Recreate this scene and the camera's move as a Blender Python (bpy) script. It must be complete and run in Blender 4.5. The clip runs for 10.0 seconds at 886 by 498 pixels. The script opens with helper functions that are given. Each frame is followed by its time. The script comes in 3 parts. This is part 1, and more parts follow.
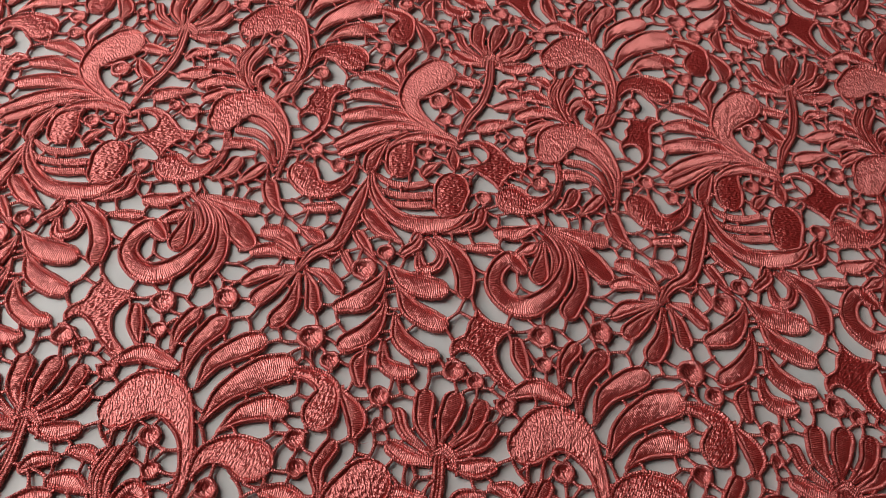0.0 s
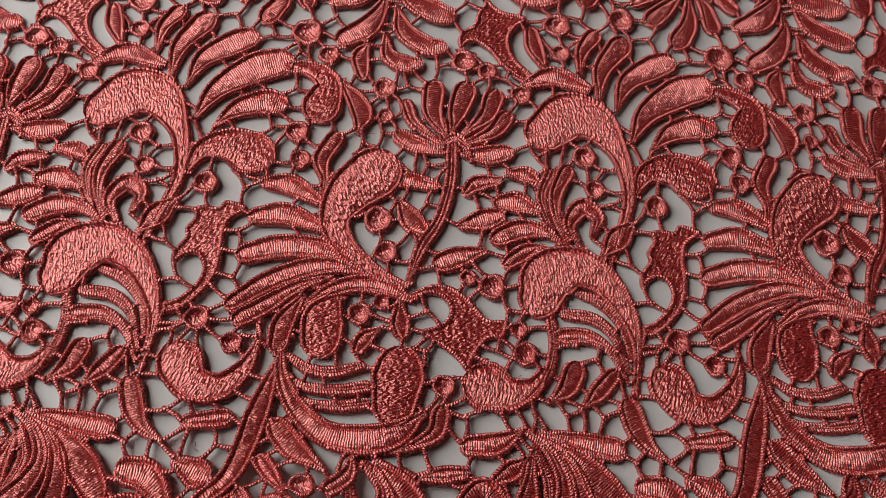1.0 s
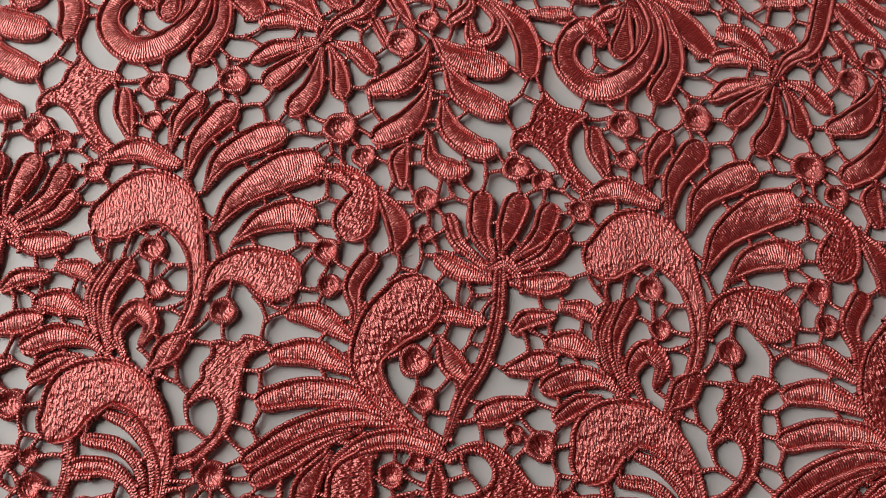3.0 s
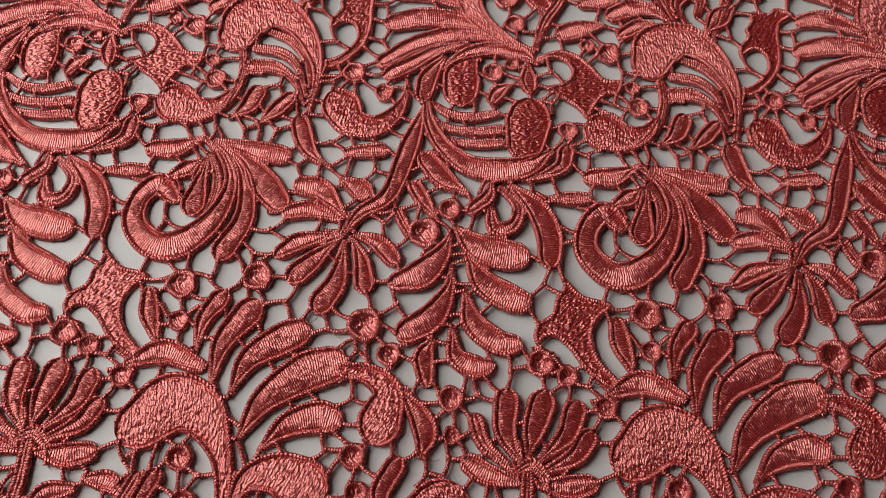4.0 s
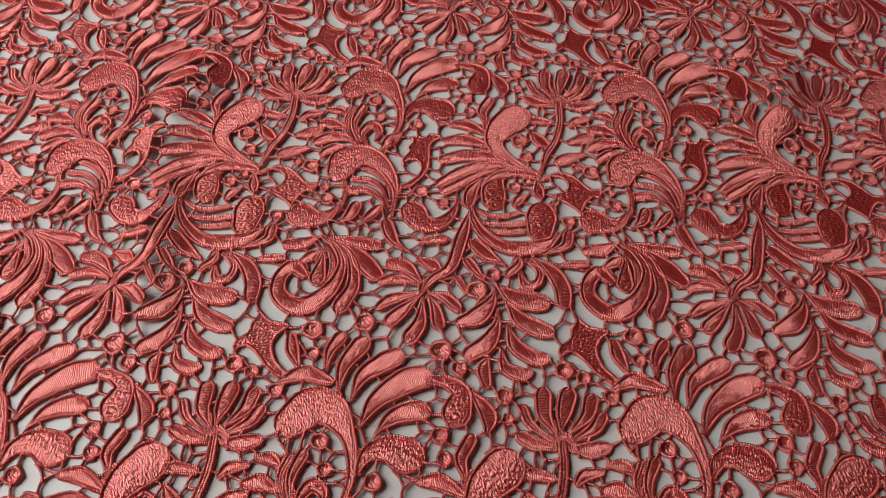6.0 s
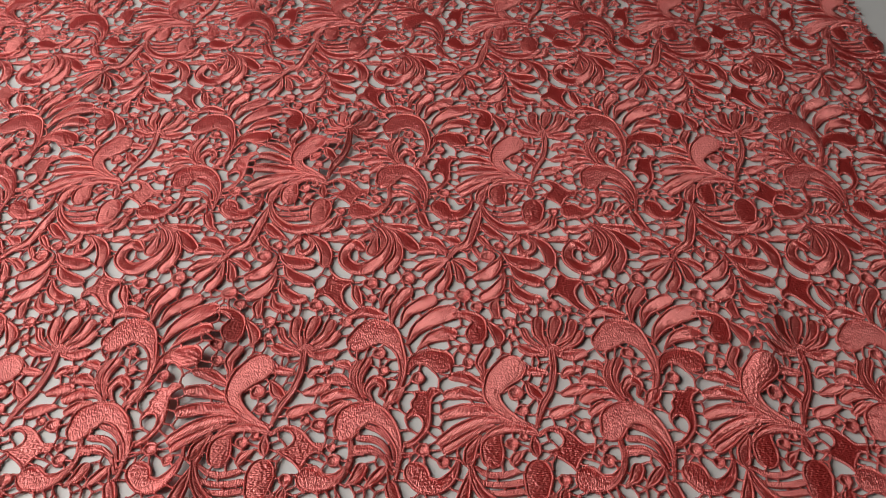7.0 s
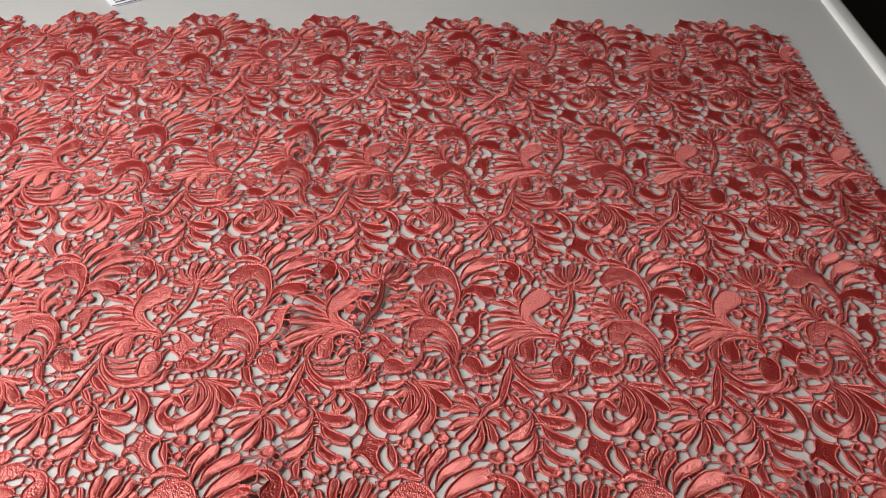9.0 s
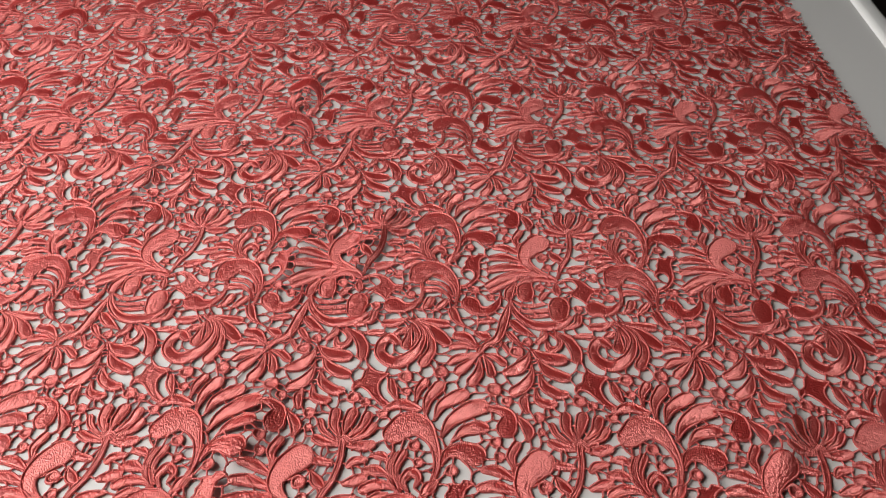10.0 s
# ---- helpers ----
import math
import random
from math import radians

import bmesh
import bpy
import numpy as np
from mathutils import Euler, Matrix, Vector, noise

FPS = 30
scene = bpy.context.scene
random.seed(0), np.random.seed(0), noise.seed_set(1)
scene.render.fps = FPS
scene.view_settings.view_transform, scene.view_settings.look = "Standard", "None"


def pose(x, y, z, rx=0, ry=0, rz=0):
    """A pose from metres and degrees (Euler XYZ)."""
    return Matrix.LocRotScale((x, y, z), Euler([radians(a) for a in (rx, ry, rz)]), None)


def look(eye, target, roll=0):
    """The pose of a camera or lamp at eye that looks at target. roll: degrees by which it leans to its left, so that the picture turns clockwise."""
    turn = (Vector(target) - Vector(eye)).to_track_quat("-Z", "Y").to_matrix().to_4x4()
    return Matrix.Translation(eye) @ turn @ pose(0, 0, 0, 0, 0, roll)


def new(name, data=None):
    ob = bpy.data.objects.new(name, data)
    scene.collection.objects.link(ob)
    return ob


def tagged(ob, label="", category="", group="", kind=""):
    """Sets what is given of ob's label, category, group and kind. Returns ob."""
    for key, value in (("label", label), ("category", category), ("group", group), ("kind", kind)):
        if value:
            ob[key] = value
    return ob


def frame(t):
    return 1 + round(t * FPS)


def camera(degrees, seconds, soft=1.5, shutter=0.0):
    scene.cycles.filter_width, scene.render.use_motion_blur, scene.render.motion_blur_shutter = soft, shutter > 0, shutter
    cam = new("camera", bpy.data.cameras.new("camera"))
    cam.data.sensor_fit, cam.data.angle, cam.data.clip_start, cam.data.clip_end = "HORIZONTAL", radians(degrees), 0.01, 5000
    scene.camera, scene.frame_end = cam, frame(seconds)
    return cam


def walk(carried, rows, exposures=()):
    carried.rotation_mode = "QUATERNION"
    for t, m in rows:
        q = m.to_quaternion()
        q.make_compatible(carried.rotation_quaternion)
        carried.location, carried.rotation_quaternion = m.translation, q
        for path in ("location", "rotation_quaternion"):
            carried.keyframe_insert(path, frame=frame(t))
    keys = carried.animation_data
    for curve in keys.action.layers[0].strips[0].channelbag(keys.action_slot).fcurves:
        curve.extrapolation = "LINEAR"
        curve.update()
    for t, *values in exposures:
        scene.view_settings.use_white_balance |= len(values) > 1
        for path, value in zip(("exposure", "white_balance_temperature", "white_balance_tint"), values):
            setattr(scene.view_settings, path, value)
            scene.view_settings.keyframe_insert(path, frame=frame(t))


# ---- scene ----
# A salmon-red guipure lace cloth spread on a white table with a raised rim.
cam = camera(56.68, 10.0, soft=1.1)
walk(cam, [
    (0, pose(0.0888, -0.0279, 0.2178, 31.95, -4.28, 3.84)),
    (0.5, pose(0.0888, -0.0470, 0.1955, 27.77, -4.52, 3.47)),
    (1.0, pose(0.0897, -0.0605, 0.1832, 22.15, -3.36, 1.86)),
    (1.5, pose(0.0939, -0.0568, 0.1746, 19.44, -2.90, 0.68)),
    (2.0, pose(0.0950, -0.0438, 0.1700, 17.62, -2.67, 2.02)),
    (2.2, pose(0.0937, -0.0347, 0.1690, 17.42, -2.74, 2.66)),
    (3.3, pose(0.0795, -0.0013, 0.1843, 17.64, -2.06, 4.50)),
    (3.5, pose(0.0778, 0.0050, 0.1884, 18.40, -1.90, 4.60)),
    (4.0, pose(0.0763, 0.0249, 0.1890, 20.25, -1.62, 3.53)),
    (4.5, pose(0.0784, 0.0415, 0.1950, 21.85, -1.30, 2.07)),
    (5.0, pose(0.0769, 0.0563, 0.2057, 24.41, -1.16, 1.44)),
    (5.5, pose(0.0728, 0.0748, 0.2252, 28.18, -1.24, 1.04)),
    (6.0, pose(0.0662, 0.0968, 0.2532, 33.57, -1.08, 0.81)),
    (6.2, pose(0.0641, 0.1040, 0.2637, 34.92, -0.90, 0.70)),
    (7.3, pose(0.0696, 0.1350, 0.3155, 43.88, 0.29, -0.07)),
    (7.5, pose(0.0696, 0.1368, 0.3222, 44.66, 0.29, -0.14)),
    (8.0, pose(0.0628, 0.1386, 0.3299, 46.45, 0.20, 0.08)),
    (8.5, pose(0.0562, 0.1434, 0.3342, 47.50, -0.02, 0.48)),
    (9.0, pose(0.0534, 0.1440, 0.3366, 48.24, -0.10, 0.64)),
    (9.5, pose(0.0514, 0.1407, 0.3350, 48.33, -0.07, 0.93)),
    (10.0, pose(0.0559, 0.1212, 0.3263, 47.19, -0.22, 1.17)),
], exposures=[(0, 0.0), (4.0, 0.0), (6.2, -0.05), (7.3, 0.02), (8.5, 0.30), (10, 0.27)])

# ---- light: overcast daylight from one large window, in a closed room ----
world = bpy.data.worlds.new("world")
scene.world = world
world.use_nodes = True
wn = world.node_tree.nodes
sky = wn.new("ShaderNodeTexSky")
sky.sky_type, sky.sun_disc = "NISHITA", False
sky.sun_elevation, sky.sun_rotation = radians(35), radians(250)
wn["Background"].inputs["Strength"].default_value = 0.1
world.node_tree.links.new(sky.outputs[0], wn["Background"].inputs["Color"])

WIN_X, WIN_Y, WIN_Z, WIN_W, WIN_H = -0.72, 0.36, 0.49, 1.25, 0.62   # window in the wall on the low-x side
lamp = bpy.data.lights.new("window_daylight", "AREA")
lamp.shape, lamp.size, lamp.size_y, lamp.energy = "RECTANGLE", WIN_H, WIN_W, 15.5
lamp.color = (1.0, 0.975, 0.92)
lo = new("window_daylight", lamp)
lo.matrix_world = look((WIN_X - 0.02, WIN_Y, WIN_Z), (0.0, WIN_Y, WIN_Z - 0.35))


# ---- materials ----
def node_mat(name):
    m = bpy.data.materials.new(name)
    m.use_nodes = True
    nt = m.node_tree
    return m, nt, nt.nodes["Principled BSDF"]


def nd(nt, kind, **kw):
    n = nt.nodes.new(kind)
    for k, v in kw.items():
        if k == "operation":
            n.operation = v
        elif k == "data_type":
            n.data_type = v
        elif k == "attribute_name":
            n.attribute_name = v
        elif k == "direction_type":
            n.direction_type = v
    return n


def mth(nt, op, a, b=None, c=None):
    n = nd(nt, "ShaderNodeMath", operation=op)
    for i, x in enumerate((a, b, c)):
        if x is None:
            continue
        if isinstance(x, (int, float)):
            n.inputs[i].default_value = x
        else:
            nt.links.new(x, n.inputs[i])
    return n.outputs[0]


def noise_at(nt, vec, scale, detail=2.0, rough=0.5):
    n = nd(nt, "ShaderNodeTexNoise")
    n.inputs["Scale"].default_value, n.inputs["Detail"].default_value = scale, detail
    n.inputs["Roughness"].default_value = rough
    nt.links.new(vec, n.inputs["Vector"])
    return n.outputs["Fac"]


def mix_col(nt, fac, a, b):
    n = nd(nt, "ShaderNodeMix", data_type="RGBA")
    for s, x in ((n.inputs[0], fac), (n.inputs[6], a), (n.inputs[7], b)):
        if isinstance(x, (int, float)):
            s.default_value = x
        elif isinstance(x, tuple):
            s.default_value = (*x, 1)
        else:
            nt.links.new(x, s)
    return n.outputs[2]


def thread_material():
    """Silky embroidery yarn: threads lie along v, side by side along u (metres)."""
    m, nt, p = node_mat("embroidery_thread")
    uv = nd(nt, "ShaderNodeUVMap")
    uv.uv_map = "stitch"
    sep = nd(nt, "ShaderNodeSeparateXYZ")
    nt.links.new(uv.outputs[0], sep.inputs[0])
    u, v = sep.outputs[0], sep.outputs[1]
    kind = nd(nt, "ShaderNodeAttribute", attribute_name="fill").outputs["Fac"]
    pos = nd(nt, "ShaderNodeNewGeometry").outputs["Position"]
    wob = noise_at(nt, pos, 650.0, 2.0)
    # satin: rounded threads side by side, a little uneven
    ph = mth(nt, "ADD", mth(nt, "MULTIPLY", u, math.pi / 0.00056), mth(nt, "MULTIPLY", wob, 3.4))
    satin = mth(nt, "ABSOLUTE", mth(nt, "SINE", ph))
    # corded edge: coarser, slanting wraps
    ph2 = mth(nt, "ADD", mth(nt, "MULTIPLY", mth(nt, "MULTIPLY_ADD", v, 0.22, u), math.pi / 0.00064), mth(nt, "MULTIPLY", wob, 3.4))
    wrap = mth(nt, "MULTIPLY", mth(nt, "ABSOLUTE", mth(nt, "SINE", ph2)), 1.5)
    # filling stitch: short overlapping dashes along the thread
    cmb = nd(nt, "ShaderNodeCombineXYZ")
    nt.links.new(mth(nt, "MULTIPLY", u, 2000.0), cmb.inputs[0])
    nt.links.new(mth(nt, "MULTIPLY", v, 760.0), cmb.inputs[1])
    dash = noise_at(nt, cmb.outputs[0], 1.0, 1.5, 0.45)
    dash = mth(nt, "MULTIPLY_ADD", dash, 4.4, -1.6)
    h = nd(nt, "ShaderNodeMix", data_type="FLOAT")
    nt.links.new(mth(nt, "GREATER_THAN", kind, 0.5), h.inputs[0])
    nt.links.new(satin, h.inputs[2])
    nt.links.new(dash, h.inputs[3])
    h2 = nd(nt, "ShaderNodeMix", data_type="FLOAT")
    nt.links.new(mth(nt, "GREATER_THAN", kind, 1.5), h2.inputs[0])
    nt.links.new(h.outputs[0], h2.inputs[2])
    nt.links.new(wrap, h2.inputs[3])
    fuzz = noise_at(nt, pos, 2400.0, 2.0)
    # threads stand unevenly, some proud, some sunk
    cmb2 = nd(nt, "ShaderNodeCombineXYZ")
    nt.links.new(mth(nt, "MULTIPLY", u, 1500.0), cmb2.inputs[0])
    nt.links.new(mth(nt, "MULTIPLY", v, 420.0), cmb2.inputs[1])
    proud = noise_at(nt, cmb2.outputs[0], 1.0, 1.0)
    tat = mth(nt, "MULTIPLY", mth(nt, "GREATER_THAN", kind, 0.5), mth(nt, "LESS_THAN", kind, 1.5))
    proud = mth(nt, "MULTIPLY", proud, mth(nt, "MULTIPLY_ADD", tat, -0.6, 1.0))
    height = mth(nt, "MULTIPLY_ADD", proud, 2.2, mth(nt, "MULTIPLY_ADD", fuzz, 0.45, h2.outputs[0]))
    # uneven tension over a few stitches
    slack = noise_at(nt, pos, 360.0, 2.0)
    height = mth(nt, "MULTIPLY_ADD", slack, 3.6, height)
    bump = nd(nt, "ShaderNodeBump")
    bump.inputs["Strength"].default_value, bump.inputs["Distance"].default_value = 1.0, 0.00024
    nt.links.new(height, bump.inputs["Height"])
    nt.links.new(bump.outputs[0], p.inputs["Normal"])
    # dye: slightly uneven lots, and thread to thread
    lot = noise_at(nt, pos, 22.0, 3.0)
    col = mix_col(nt, lot, (0.56, 0.032, 0.030), (0.64, 0.045, 0.040))
    thr = noise_at(nt, cmb.outputs[0], 0.6, 1.0)
    col = mix_col(nt, mth(nt, "MULTIPLY", thr, 0.6), col, (0.44, 0.020, 0.018))
    nt.links.new(col, p.inputs["Base Color"])
    p.inputs["Roughness"].default_value = 0.6
    p.inputs["Specular IOR Level"].default_value = 0.4
    tan = nd(nt, "ShaderNodeTangent", direction_type="UV_MAP")
    tan.uv_map = "stitch"
    # the yarn's own lustre: tight along the threads, wide across them
    gl = nd(nt, "ShaderNodeBsdfAnisotropic")
    gl.inputs["Color"].default_value = (1.0, 0.38, 0.35, 1)
    gl.inputs["Roughness"].default_value = 0.43
    gl.inputs["Anisotropy"].default_value = -0.55
    nt.links.new(tan.outputs[0], gl.inputs["Tangent"])
    soft_bump = nd(nt, "ShaderNodeBump")
    soft_bump.inputs["Strength"].default_value, soft_bump.inputs["Distance"].default_value = 1.0, 0.00021
    nt.links.new(height, soft_bump.inputs["Height"])
    nt.links.new(soft_bump.outputs[0], gl.inputs["Normal"])
    mx = nd(nt, "ShaderNodeMixShader")
    mx.inputs[0].default_value = 0.50
    nt.links.new(p.outputs[0], mx.inputs[1])
    nt.links.new(gl.outputs[0], mx.inputs[2])
    nt.links.new(mx.outputs[0], nt.nodes["Material Output"].inputs["Surface"])
    return m


def plain_material(name, a, b, rough, scale, bump=0.0, spec=0.5):
    m, nt, p = node_mat(name)
    pos = nd(nt, "ShaderNodeNewGeometry").outputs["Position"]
    n1 = noise_at(nt, pos, scale, 4.0)
    n2 = noise_at(nt, pos, scale * 14, 3.0)
    f = mth(nt, "MULTIPLY_ADD", n2, 0.35, mth(nt, "MULTIPLY", n1, 0.65))
    nt.links.new(mix_col(nt, f, a, b), p.inputs["Base Color"])
    nt.links.new(mth(nt, "MULTIPLY_ADD", n2, 0.15, rough - 0.07), p.inputs["Roughness"])
    p.inputs["Specular IOR Level"].default_value = spec
    if bump:
        bp = nd(nt, "ShaderNodeBump")
        bp.inputs["Strength"].default_value, bp.inputs["Distance"].default_value = 0.4, bump
        nt.links.new(n2, bp.inputs["Height"])
        nt.links.new(bp.outputs[0], p.inputs["Normal"])
    return m


THREAD = thread_material()
TABLE_WHITE = plain_material("white_laminate", (0.64, 0.632, 0.625), (0.70, 0.692, 0.685), 0.38, 9.0, 0.0001)
RIM_WHITE = plain_material("white_lacquer_rim", (0.82, 0.82, 0.81), (0.86, 0.86, 0.85), 0.22, 12.0)
DARK = plain_material("dark_lacquer", (0.012, 0.012, 0.013), (0.02, 0.02, 0.022), 0.6, 20.0)
WALL = plain_material("wall_paint", (0.13, 0.125, 0.12), (0.16, 0.155, 0.148), 0.85, 3.0)
FLOOR = plain_material("dark_floor_wood", (0.03, 0.024, 0.02), (0.05, 0.04, 0.032), 0.5, 6.0)
PAPER = plain_material("label_paper", (0.80, 0.81, 0.84), (0.84, 0.85, 0.87), 0.6, 30.0)
INK = plain_material("blue_ink", (0.05, 0.06, 0.22), (0.07, 0.08, 0.26), 0.6, 40.0)


def link_mesh(name, me, material, parent=None, label=""):
    me.materials.append(material)
    ob = new(name, me)
    if parent is not None:
        ob.parent = parent
    if label:
        ob["label"] = label
    return ob


def part(name, bm, material, parent=None, label=""):
    me = bpy.data.meshes.new(name)
    bm.to_mesh(me)
    bm.free()
    return link_mesh(name, me, material, parent, label)


def box_bm(x0, x1, y0, y1, z0, z1, bevel=0.0, seg=3):
    bm = bmesh.new()
    bmesh.ops.create_cube(bm, size=1.0, matrix=Matrix.LocRotScale(
        ((x0 + x1) / 2, (y0 + y1) / 2, (z0 + z1) / 2), None, (x1 - x0, y1 - y0, z1 - z0)))
    if bevel:
        bmesh.ops.bevel(bm, geom=bm.edges[:], offset=bevel, segments=seg, affect="EDGES", profile=0.5)
        for fc in bm.faces:
            fc.smooth = True
    return bm


# ---- the room: plain closed walls, a dark floor, one window opening ----
RX0, RX1, RY0, RY1, RZ0, RZ1 = -0.72, 2.4, -1.6, 3.2, -0.75, 1.9
TH = 0.1
floor = tagged(part("floor", box_bm(RX0 - TH, RX1 + TH, RY0 - TH, RY1 + TH, RZ0 - TH, RZ0), FLOOR), "dark wooden floor under the table", "floor", kind="structure")
ceil = tagged(part("ceiling", box_bm(RX0 - TH, RX1 + TH, RY0 - TH, RY1 + TH, RZ1, RZ1 + TH), WALL), "dim grey plain painted ceiling", "ceiling", kind="structure")
tagged(part("wall_east", box_bm(RX1, RX1 + TH, RY0, RY1, RZ0, RZ1), WALL), "plain dim wall facing the window", "wall", kind="structure")
tagged(part("wall_north", box_bm(RX0, RX1, RY1, RY1 + TH, RZ0, RZ1), WALL), "dim grey plain painted wall", "wall", kind="structure")
tagged(part("wall_south", box_bm(RX0, RX1, RY0 - TH, RY0, RZ0, RZ1), WALL), "dim grey plain painted wall", "wall", kind="structure")
wy0, wy1, wz0, wz1 = WIN_Y - WIN_W / 2, WIN_Y + WIN_W / 2, WIN_Z - WIN_H / 2, WIN_Z + WIN_H / 2
west = bmesh.new()
for b in ((RY0, wy0, RZ0, RZ1), (wy1, RY1, RZ0, RZ1), (wy0, wy1, RZ0, wz0), (wy0, wy1, wz1, RZ1)):
    bmesh.ops.create_cube(west, size=1.0, matrix=Matrix.LocRotScale(
        (RX0 - TH / 2, (b[0] + b[1]) / 2, (b[2] + b[3]) / 2), None, (TH, b[1] - b[0], b[3] - b[2])))
tagged(part("wall_west", west, WALL), "dim grey wall with a wide window opening", "wall", kind="structure")

# ---- the table: white top with a raised rounded rim ----
TX0, TX1, TY0, TY1 = -0.60, 0.398, -0.30, 1.12
table = tagged(new("table"), "white laminate table with a raised rounded rim", "table")
part("tabletop", box_bm(TX0, TX1, TY0, TY1, -0.030, 0.0), TABLE_WHITE, table)
RW, RH = 0.018, 0.004
for (x0, x1, y0, y1) in ((TX1, TX1 + RW, TY0 - RW, TY1 + RW), (TX0 - RW, TX0, TY0 - RW, TY1 + RW),
                         (TX0, TX1, TY1, TY1 + RW), (TX0, TX1, TY0 - RW, TY0)):
    part("rim", box_bm(x0, x1, y0, y1, -0.035, RH, 0.005, 4), RIM_WHITE, table, "glossy white rounded rim")
for lx in (TX0 + 0.05, TX1 - 0.05):
    for ly in (TY0 + 0.05, TY1 - 0.05):
        part("leg", box_bm(lx - 0.025, lx + 0.025, ly - 0.025, ly + 0.025, RZ0, -0.030, 0.003, 2), RIM_WHITE, table)

# ---- the lace: one repeat of the design, in millimetres ----
A_X = 0.1111                       # the repeat across, metres
B_X, B_Y = 0.0084, 0.1485          # the repeat along, a little askew
ORG_X, ORG_Y = 0.03, 0.04
CORD = 1.30                        # width of the corded outline, mm
body, spray = [], []               # the main figures; the sprays above them


def catmull(pts, step):
    """A smooth line through (x, y, width) points at about that step; ends as they are."""
    p = np.array(pts, float)
    if len(p) == 2:
        p = np.vstack([p[0], (p[0] + p[1]) / 2, p[1]])
    q = np.vstack([2 * p[0] - p[1], p, 2 * p[-1] - p[-2]])
    out = []
    for i in range(1, len(q) - 2):
        n = max(2, int(round(np.hypot(*(q[i + 1] - q[i])[:2]) / step)))
        t = (np.arange(n) / n)[:, None]
        a, b, c, d = q[i - 1], q[i], q[i + 1], q[i + 2]
        out.append(0.5 * (2 * b + (c - a) * t + (2 * a - 5 * b + 4 * c - d) * t ** 2 + (3 * b - a - 3 * c + d) * t ** 3))
    out.append(p[-1:])
    s = np.vstack(out)
    s[:, 2] = np.maximum(s[:, 2] + 0.75 * np.clip(s[:, 2] / 5, 0.1, 1), 1.3)
    return s


def with_caps(s, n):
    """Adds rounded ends to a line of (x, y, width)."""
    def cap(a, b, w):
        d = (a - b) / max(np.hypot(*(a - b)), 1e-6)
        ang = np.linspace(0, math.pi / 2, n + 1)[1:]
        ang[-1] = math.pi / 2 * 0.97
        return np.array([[*(a + d * w / 2 * math.sin(g)), w * math.cos(g)] for g in ang])
    head = cap(s[0, :2], s[1, :2], s[0, 2])[::-1]
    tail = cap(s[-1, :2], s[-2, :2], s[-1, 2])
    return np.vstack([head, s, tail]), len(head)


